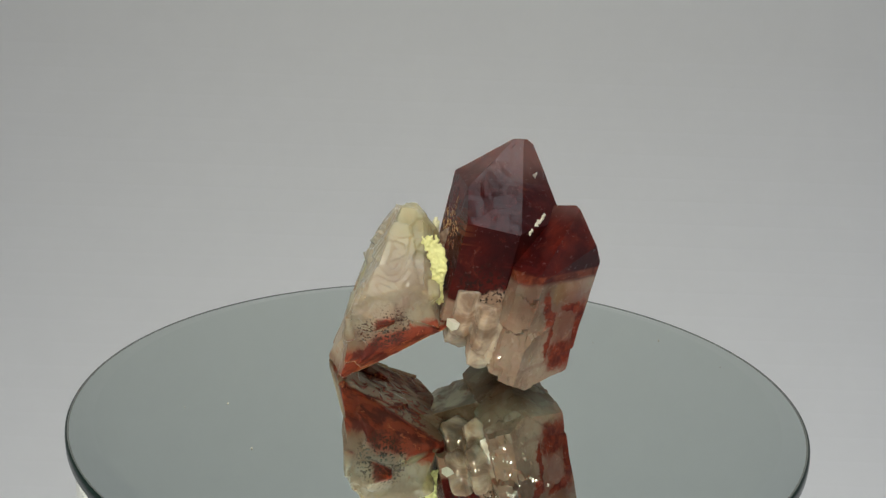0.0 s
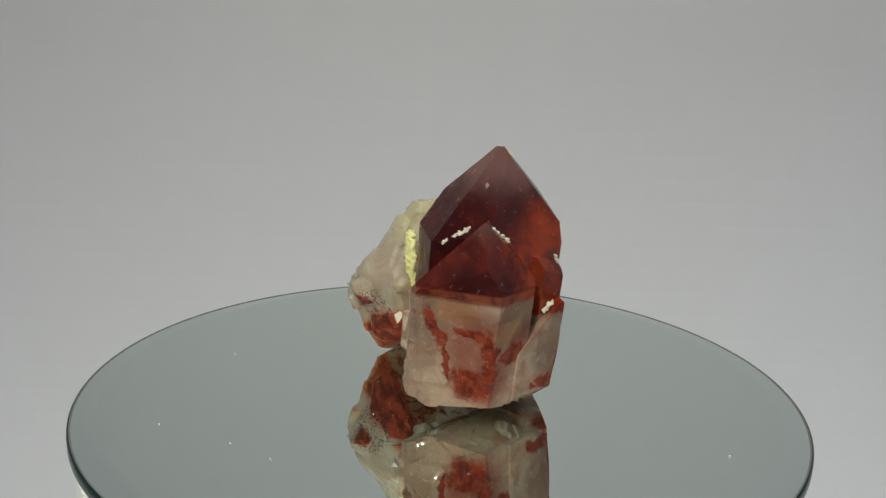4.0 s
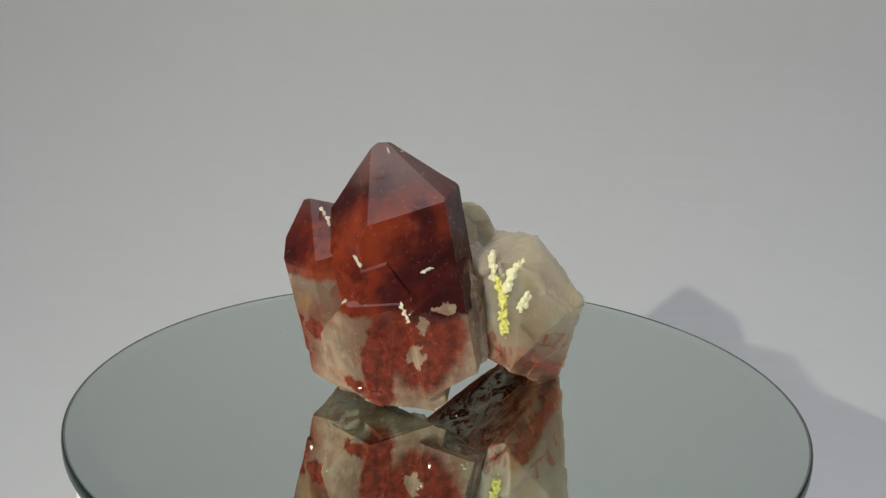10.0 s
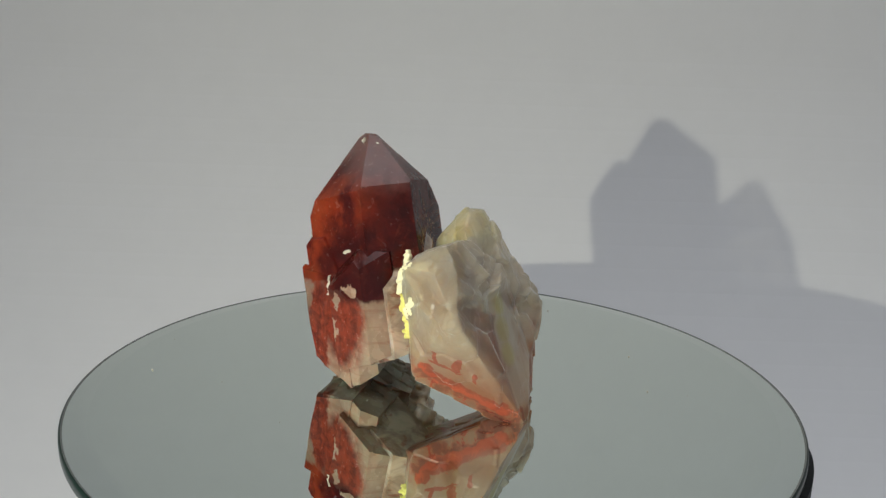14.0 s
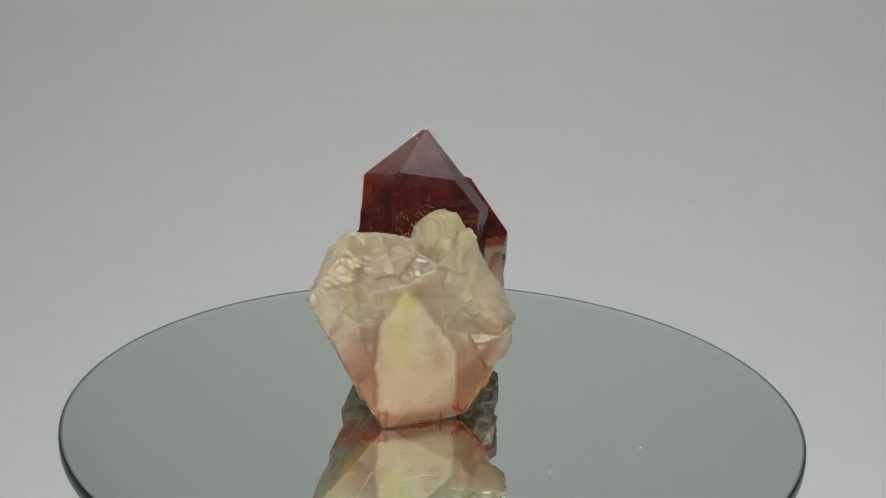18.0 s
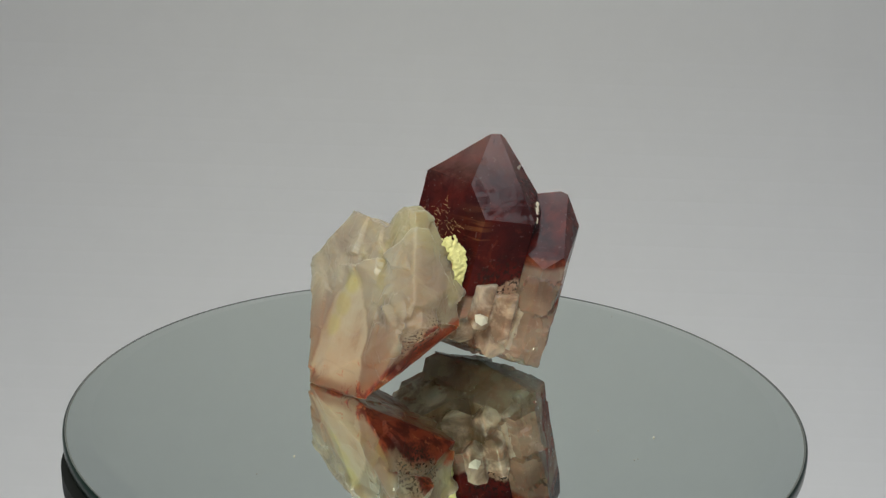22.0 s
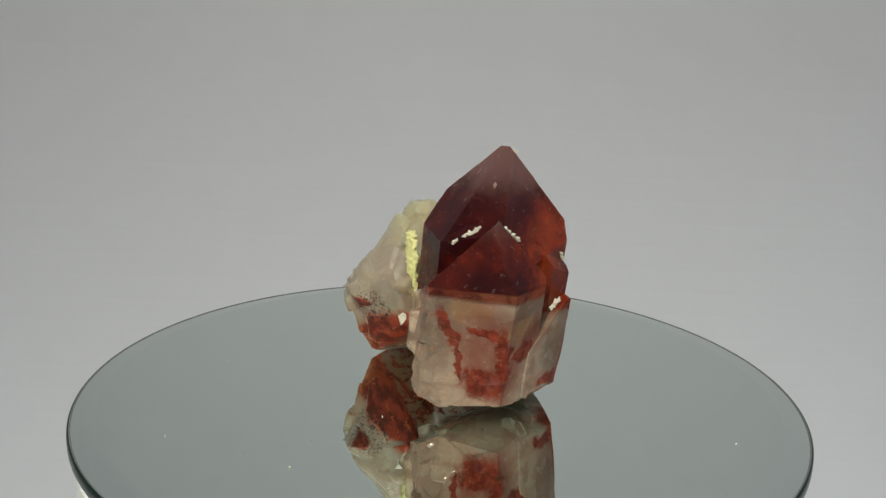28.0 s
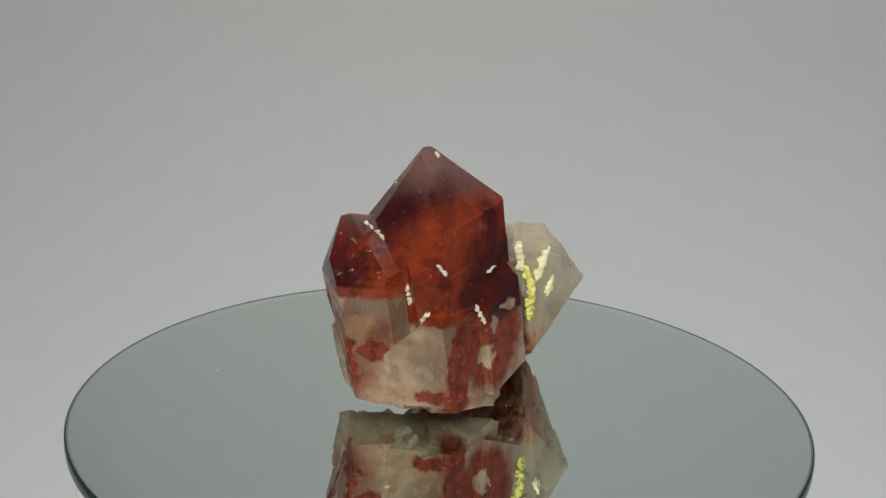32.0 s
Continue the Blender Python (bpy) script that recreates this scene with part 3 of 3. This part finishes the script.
def quartz_point(name, sides, faces, ends, mat, label, low, seed):
    """A quartz point: nearly flat growth faces above the height low, an etched and broken foot below it."""
    bm = finely(stone(sides + faces + ends, 0.0), 0.0008)
    glassy_side = facing(252, 0)
    for v in bm.verts:
        p = v.co
        foot = ramp(low - p.z, 0.0, 0.004)
        broken = foot * ramp(glassy_side.dot(p), 0.004, 0.008)
        deep = ramp(low - p.z, 0.008, 0.014)
        v.co += v.normal * facet_shift(p, seed, ((170, 0.03 + 0.04 * foot + 0.30 * broken + 0.10 * deep), (430, 0.015 + 0.03 * foot + 0.20 * broken + 0.10 * deep)))
    bm.normal_update()
    for e in bm.edges:
        e.smooth = e.calc_face_angle(0.0) < radians(16)
    return part(name, bm, mat, specimen, label, flat=False)


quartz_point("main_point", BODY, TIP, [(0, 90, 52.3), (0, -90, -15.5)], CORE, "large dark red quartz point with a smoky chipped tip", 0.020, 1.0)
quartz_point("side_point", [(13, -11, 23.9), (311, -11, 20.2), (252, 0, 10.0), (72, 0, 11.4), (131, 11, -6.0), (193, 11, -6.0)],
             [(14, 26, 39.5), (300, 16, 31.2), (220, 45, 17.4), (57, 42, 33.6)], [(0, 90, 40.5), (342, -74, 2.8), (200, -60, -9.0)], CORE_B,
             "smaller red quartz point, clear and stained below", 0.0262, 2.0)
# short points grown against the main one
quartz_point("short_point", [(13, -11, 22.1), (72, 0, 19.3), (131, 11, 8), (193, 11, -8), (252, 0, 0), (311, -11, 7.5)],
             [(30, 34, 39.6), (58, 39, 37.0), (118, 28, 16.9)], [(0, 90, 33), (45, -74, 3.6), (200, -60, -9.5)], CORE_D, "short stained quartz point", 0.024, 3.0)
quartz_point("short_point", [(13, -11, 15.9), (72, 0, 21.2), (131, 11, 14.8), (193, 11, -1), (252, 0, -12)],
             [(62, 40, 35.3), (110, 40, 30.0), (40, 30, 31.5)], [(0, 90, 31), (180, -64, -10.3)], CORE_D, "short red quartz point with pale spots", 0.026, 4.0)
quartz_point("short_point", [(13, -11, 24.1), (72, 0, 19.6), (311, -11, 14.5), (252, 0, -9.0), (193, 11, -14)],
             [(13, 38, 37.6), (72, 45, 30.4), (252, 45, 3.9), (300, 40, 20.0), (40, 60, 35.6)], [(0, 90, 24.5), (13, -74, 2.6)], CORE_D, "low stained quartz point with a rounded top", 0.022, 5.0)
part("short_point", stone([(13, -11, 17.0), (311, -11, 18.6), (252, 0, 12.2), (193, 11, -9), (131, 11, -12), (72, 0, -6), (280, 40, 23.0), (0, -85, -7.2)]),
     CLEAR, specimen, "short clear quartz prism")


part("short_point", stone([(131, 11, 15.5), (72, 0, 17.5), (193, 11, 5.3), (252, 0, -4), (13, -11, 9), (131, 50, 26.5), (100, 30, 26), (180, -64, -9.3)]),
     RUSTY, specimen, "short clear quartz prism")


def lump(x, y, z, rx, ry, rz, seed):
    """A rounded, stepped knob of clear quartz."""
    rng = random.Random(seed)
    facets = []
    for _ in range(16):
        v = Vector((rng.gauss(0, 1), rng.gauss(0, 1), rng.gauss(0, 1))).normalized()
        reach = Vector((v.x * rx, v.y * ry, v.z * rz)).length * rng.uniform(0.82, 1.0)
        facets.append((math.degrees(math.atan2(v.y, v.x)), math.degrees(math.asin(v.z)), reach))
    facets += [(0, 90, rz), (0, -90, rz), (0, 0, rx), (180, 0, rx), (90, 0, ry), (270, 0, ry)]
    bm = stone(facets, 0.0)
    bmesh.ops.translate(bm, verts=bm.verts, vec=(x * 0.001, y * 0.001, z * 0.001))
    return bm


def flake(x, y, z, sx, sy, sz, turn, tilt, seed):
    """A thin chip of broken quartz, sizes in mm."""
    rng = random.Random(seed)
    bm = bmesh.new()
    for _ in range(8):
        v = Vector((rng.gauss(0, 1), rng.gauss(0, 1), rng.gauss(0, 1))).normalized()
        bm.verts.new((v.x * sx * 0.0005, v.y * sy * 0.0005, v.z * sz * 0.0005))
    bmesh.ops.convex_hull(bm, input=bm.verts)
    loose = [v for v in bm.verts if not v.link_faces]
    bmesh.ops.delete(bm, geom=loose, context="VERTS")
    bmesh.ops.transform(bm, verts=bm.verts, matrix=pose(x * 0.001, y * 0.001, z * 0.001, 0, tilt, turn))
    return bm


for i, shard in enumerate([(22.5, -3.4, 6.0, 6, 6, 5, 20, 10), (20.5, 3.6, 5.6, 6, 7, 5, 5, -8), (18.0, 9.6, 4.9, 6, 6, 6, 40, 12), (13.5, 12.8, 6.4, 7, 5, 5, 15, 0), (8.0, 12.8, 8.0, 7, 5, 6, -10, 10),
                           (15.8, -9.8, 7.4, 7, 6, 5, -35, 0), (19.4, -7.2, 6.2, 6, 6, 5, -40, 10), (5.0, 11.0, 11.0, 5, 5, 7, 0, 15), (11.5, -11.0, 10.0, 5, 5, 7, 0, 0)]):
    part("shard", flake(*shard, 40 + i), CLEAR, specimen)


def weather(bm, seed):
    """Broken facets and steps over a crystal; its flat outer face stays smooth."""
    bm.normal_update()
    out = facing(182, 21)
    for v in bm.verts:
        p = v.co
        flat = min(1.0, max(0.0, (out.dot(p) - 0.0206) / 0.002))
        for inner in (p.y + 0.0042, 0.0138 - p.y, 0.0255 - p.z):
            flat *= min(1.0, max(0.0, inner / 0.0022))
        upper = min(1.0, max(0.0, (p.z - 0.015) / 0.006))
        ledge = math.floor(noise.noise(p * 200 + Vector((seed, 2.0, 0))) * 3 + 0.5) / 3
        amount = 0.0005 * ledge * upper + facet_shift(p, seed, ((135, 0.32 + 0.18 * upper), (310, 0.08 + 0.13 * upper), (680, 0.03 + 0.06 * upper)))
        v.co += v.normal * (amount * (1 - 0.85 * flat) - 0.10 * flat * abs(p.y - 0.0085))
    bmesh.ops.smooth_vert(bm, verts=bm.verts, factor=0.25, use_axis_x=True, use_axis_y=True, use_axis_z=True)
    return bm


def chipped(bm, seed):
    bm.normal_update()
    for v in bm.verts:
        v.co += v.normal * facet_shift(v.co, seed, ((220, 0.20), (480, 0.22), (900, 0.16)))
    bmesh.ops.smooth_vert(bm, verts=bm.verts, factor=0.5, use_axis_x=True, use_axis_y=True, use_axis_z=True)
    return bm


def tooth(x, y, z, wide, long, seed):
    """A stubby clear prism that hangs down along the big point's axis, sizes in mm."""
    rng = random.Random(seed)
    c, low = Vector((x, y, z)), Vector((x, y, z)) - Vector((0.98, 0.22, 5.0)).normalized() * long
    facets = [(a, e, facing(a, e).dot(c) + wide * rng.uniform(0.8, 1.15)) for a, e, _ in BODY]
    facets += [(a, -48 + rng.uniform(-9, 9), 0) for a in (20, 140, 258)]
    facets = [(a, e, d or facing(a, e).dot(low) + wide * rng.uniform(0.1, 0.5)) for a, e, d in facets]
    return stone(facets + [(0, 90, z + long * 1.2)], 0.0)


base = fuse([tooth(*place, i + 2) for i, place in enumerate([(21.0, -3.5, 8.0, 2.8, 4.6), (22.5, 2.5, 7.5, 2.9, 4.8), (19.5, 9.5, 7.2, 3.0, 5.0), (14.5, 12.5, 9.5, 2.7, 5.0), (8.5, 12.5, 12.0, 2.8, 5.6), (4.5, 11.0, 14.0, 2.2, 5.0),
                                                             (16.5, 1.5, 9.5, 4.5, 5.5), (12.0, 6.0, 11.5, 4.5, 5.5), (17.5, -8.6, 9.6, 2.8, 5.8), (13.6, -10.2, 11.0, 2.7, 5.6), (9.6, -7.4, 13.0, 3.2, 6.2),
                                                             (6.0, -2.0, 14.0, 3.6, 5.2), (5.4, -8.0, 17.6, 2.3, 4.2), (9.0, -11.0, 15.0, 2.2, 4.4)])], 0.00035)
part("clear_base", chipped(base, 5.3), CLEAR, specimen, "knobbly clear quartz joining the points", flat=False)


milky = fuse([stone([(182, 21, 23.4), (352, -59, -10.4), (301, 25, 10.5), (198, 0, 20.9), (64, -7, 15.0), (97, -31, 13.1), (188, 35, 26.7), (294, 36, 15.6), (9, 2, 1.8),
                     (286, -25, -0.1), (35, -5, 6.8), (352, 61, 24.3), (294, -40, -4.1), (82, 16, 29.4), (130, 39, 38.6), (82, 47, 37.4),
                     (116, -23, 19.9), (202, -51, 12.0)]),
              stone([(35, -20, -8.6), (129, -70, -15.0), (189, -70, -12.8), (168, 28, 25.0), (129, 1, 11.5), (341, 12, 5.4), (286, -9, 5.0), (64, 6, 5.9), (188, 26, 24.6),
                     (278, 30, 20.4), (47, 39, 21.6), (339, 15, 7.2), (4, 40, 20.2), (164, 38, 30.0), (0, 90, 38.2)]),
              lump(-13.6, -9.6, 17.6, 4.8, 5.0, 3.6, 31), lump(-3.4, -4.4, 25.0, 3.2, 3.0, 6.5, 33), lump(-3.2, -6.8, 21.6, 3.0, 3.4, 3.6, 35)], 0.00028)
part("milky_crystal", weather(milky, 3.1), MILKY, specimen, "milky white quartz crystal with a red stained foot", flat=False)

for i, chip in enumerate([(16.2, 3.0, 51.6, 3.0, 1.8, 1.2, 60, 0), (15.9, 5.2, 51.0, 1.6, 1.8, 1.4, 20, 0), (13.3, 5.2, 50.7, 1.6, 1.2, 1.2, 20, 0), (2.8, -11.4, 17.3, 1.8, 3.4, 4.8, 70, 0)]):
    part("chip", flake(*chip, i), CHIP, specimen)


def crust(line, count, spread, size, seed):
    """A crumbly mineral coating: angular grains strewn along a line of places in mm."""
    rng = random.Random(seed)
    bm = bmesh.new()
    for _ in range(count):
        k = rng.uniform(0, len(line) - 1.001)
        a, b = Vector(line[int(k)]), Vector(line[int(k) + 1])
        p = a.lerp(b, k % 1) + Vector([rng.uniform(-s, s) for s in spread])
        made = bmesh.ops.create_cube(bm, size=0.001 * rng.uniform(0.5, 1.0) * size)["verts"]
        for v in made:
            v.co *= rng.uniform(0.75, 1.2)
        bmesh.ops.transform(bm, verts=made, matrix=pose(p.x * 0.001, p.y * 0.001, p.z * 0.001, rng.uniform(0, 90), rng.uniform(0, 90), rng.uniform(0, 90)))
    return fuse([bm], 0.0002)


part("yellow_crust", crust([(-2.6, -6.1, 32.2), (-0.8, -7.0, 29.6), (-0.2, -7.2, 27.0), (-1.0, -6.6, 23.0), (-0.6, -6.0, 19.5)], 800, (1.5, 0.5, 1.3), 0.55, 4), PALE, specimen, "pale yellow crumbly crust")
part("yellow_crust", crust([(-1.9, 17.6, 27.0), (-2.5, 19.5, 23.5), (-2.9, 19.2, 20.0), (-3.4, 18.9, 15.8)], 260, (0.8, 0.8, 1.0), 0.6, 5), YELLOW, specimen, "bright yellow crust in the cleft")
part("cream_crust", crust([(-6.2, 22.6, 24.6), (-4.7, 22.4, 21.5)], 110, (0.8, 0.4, 0.8), 0.7, 8), CREAM, specimen, "cream crumbly crust")
part("cream_crust", crust([(-7.2, 20.4, 30.8), (-4.3, 21.7, 30.4), (-2.7, 21.3, 28.2), (-2.3, 20.4, 25.6)], 300, (0.8, 0.7, 0.8), 0.6, 6), CREAM, specimen, "cream crumbly crust")
part("cream_crust", crust([(-1.4, 16.4, 32.0), (-1.3, 16.8, 30), (-1.5, 17.2, 27)], 110, (0.5, 0.6, 0.6), 0.7, 11), CREAM, specimen, "cream crumbly crust")
# white quartz grown in the clefts between the points
for i, (ends, count, wide) in enumerate([([(25.3, -4.9, 39.1), (25.1, -0.8, 36.3)], 90, 0.45), ([(25.2, 10.0, 32.6), (24.3, 12.0, 30.4)], 50, 0.3), ([(25.7, 4.3, 28.2), (25.0, 4.8, 24.4)], 70, 0.4),
                                         ([(26.2, 7.0, 21.7), (26.6, 9.2, 23.8)], 70, 0.45), ([(14.1, 15.5, 29.4), (11.9, 16.3, 30.4)], 40, 0.3), ([(18.0, 15.0, 23.8), (17.0, 16.4, 20.6)], 70, 0.45),
                                         ([(17.3, -10.0, 35.2), (20.4, -6.3, 38.2)], 100, 0.45)]):
    part("white_crust", crust(ends, count // 2, (wide * 0.9,) * 3, 0.42, 30 + i), CHIP, specimen, "white crumbly quartz in a cleft")


def inside(facets, centre, count, seed, size):
    """Tiny bright inclusions just under the skin of a faceted solid."""
    rng = random.Random(seed)
    planes = [(facing(a, e), d * 0.001) for a, e, d in facets]
    c = Vector(centre) * 0.001
    bm = bmesh.new()
    while count:
        way = Vector((rng.gauss(0, 1), rng.gauss(0, 1), rng.gauss(0.3, 1))).normalized()
        reach = min((d - n.dot(c)) / n.dot(way) for n, d in planes if n.dot(way) > 1e-4)
        p = c + way * (reach - 0.00005)
        if p.z < 0.022:
            continue
        r = size * rng.uniform(0.5, 1.2) * 0.001
        corner = [bm.verts.new(p + Vector((rng.uniform(-r, r), rng.uniform(-r, r), rng.uniform(-r, r)))) for _ in range(4)]
        for tri in ((0, 1, 2), (0, 1, 3), (0, 2, 3), (1, 2, 3)):
            bm.faces.new([corner[k] for k in tri])
        count -= 1
    return bm


main = [c for c in specimen.children if c.name == "main_point"][0]
tagged(part("inclusions", inside(BODY + TIP, (15, 2, 34), 200, 21, 0.085), SPARK, main, "tiny golden inclusions"), kind="stuff")


def needles(centre, spread, azimuth, lift, count, seed):
    """Thin golden needles lying just under one face, places in mm."""
    rng = random.Random(seed)
    out = facing(azimuth, lift)
    side = out.cross(Vector((0, 0, 1))).normalized()
    up = side.cross(out)
    bm = bmesh.new()
    for _ in range(count):
        p = (Vector(centre) + side * rng.gauss(0, spread[0]) + up * rng.gauss(0, spread[1])) * 0.001 - out * 0.00004
        if any(facing(u, v).dot(p) > d * 0.001 - 0.00085 for u, v, d in BODY + TIP if (u, v) != (azimuth, lift)):
            continue
        a = rng.uniform(0, math.pi)
        along_it = side * math.cos(a) + up * math.sin(a)
        across = out.cross(along_it)
        half, thick = along_it * rng.uniform(0.0002, 0.0006), rng.uniform(0.00002, 0.00004)
        ends = [[bm.verts.new(p + half * s + across * (thick * x) + out * (thick * y)) for x, y in ((-1, -1), (1, -1), (0, 1))] for s in (-1, 1)]
        bm.faces.new(ends[0])
        bm.faces.new(ends[1])
        for k in range(3):
            bm.faces.new((ends[0][k], ends[0][(k + 1) % 3], ends[1][(k + 1) % 3], ends[1][k]))
    return bm


tagged(part("needles", needles((1.4, 5.0, 33.6), (4.2, 2.4), 193, 11, 110, 5), SPARK, main, "fine golden needles under the skin"), kind="stuff")
rng = random.Random(77)
dust = bmesh.new()
for _ in range(14):
    a, r, k = rng.uniform(0, 6.283), 0.068 * math.sqrt(rng.random()), rng.uniform(0.00008, 0.00022)
    made = bmesh.ops.create_icosphere(dust, subdivisions=1, radius=k)["verts"]
    bmesh.ops.translate(dust, verts=made, vec=(r * math.cos(a), r * math.sin(a), k * 0.7))
tagged(part("dust", dust, CHIP, mirror_plate, "scattered white specks of dust"), kind="stuff")


# ---- the torch held beside the camera ----
def build_torch():
    torch = tagged(new("torch", None), "small black torch held up towards the crystals", "torch")
    shell = lathe([(0.002, -0.09), (0.009, -0.09), (0.010, -0.088), (0.010, -0.02), (0.0125, -0.014), (0.0125, 0.0), (0.0118, 0.001), (0.0045, 0.001), (0.0026, -0.0006)], 48)
    part("barrel", shell, DARK_METAL, torch, flat=False)
    lens = lathe([(0.0020, 0.0), (0.0010, 0.0002), (0.0002, 0.0002)], 32)
    part("lens", lens, glow_material(), torch, "glowing lens", flat=False)
    return torch


torch = build_torch()


# ---- what moves ----
def motions():
    turns = [(k * 0.5, -SPIN * k * 0.5) for k in range(65)]
    walk(specimen, [(t, pose(0, 0, 0, 0, 0, a)) for t, a in turns])
    for thing in (mirror_plate, turntable):
        walk(thing, [(t, pose(0.0003, 0, 0, 0, 0, a)) for t, a in turns])
    way = [(0, -0.036, -0.215, 0.182), (3.5, -0.04, -0.215, 0.182), (5.5, -0.038, -0.215, 0.180), (7.0, -0.038, -0.215, 0.180), (7.6, -0.050, -0.215, 0.172), (9, -0.085, -0.22, 0.158), (9.5, -0.10, -0.221, 0.146),
           (10, -0.11, -0.222, 0.127), (10.5, -0.112, -0.222, 0.104), (11, -0.124, -0.217, 0.079), (11.5, -0.119, -0.21, 0.059), (12, -0.120, -0.222, 0.0525),
           (13, -0.112, -0.222, 0.047), (13.5, -0.11, -0.222, 0.052), (14, -0.108, -0.222, 0.067), (14.5, -0.115, -0.232, 0.102), (15, -0.105, -0.23, 0.135),
           (16, -0.06, -0.222, 0.175), (17, -0.04, -0.218, 0.185), (29, -0.036, -0.215, 0.180), (32, -0.036, -0.215, 0.178)]
    rows = []
    for t, x, y, z in way:
        aim = (Vector((0.005, 0, 0.02)) - Vector((x, y, z))).to_track_quat("Z", "Y").to_matrix().to_4x4()
        rows.append((t, Matrix.Translation((x, y, z)) @ aim))
    walk(torch, rows)


motions()
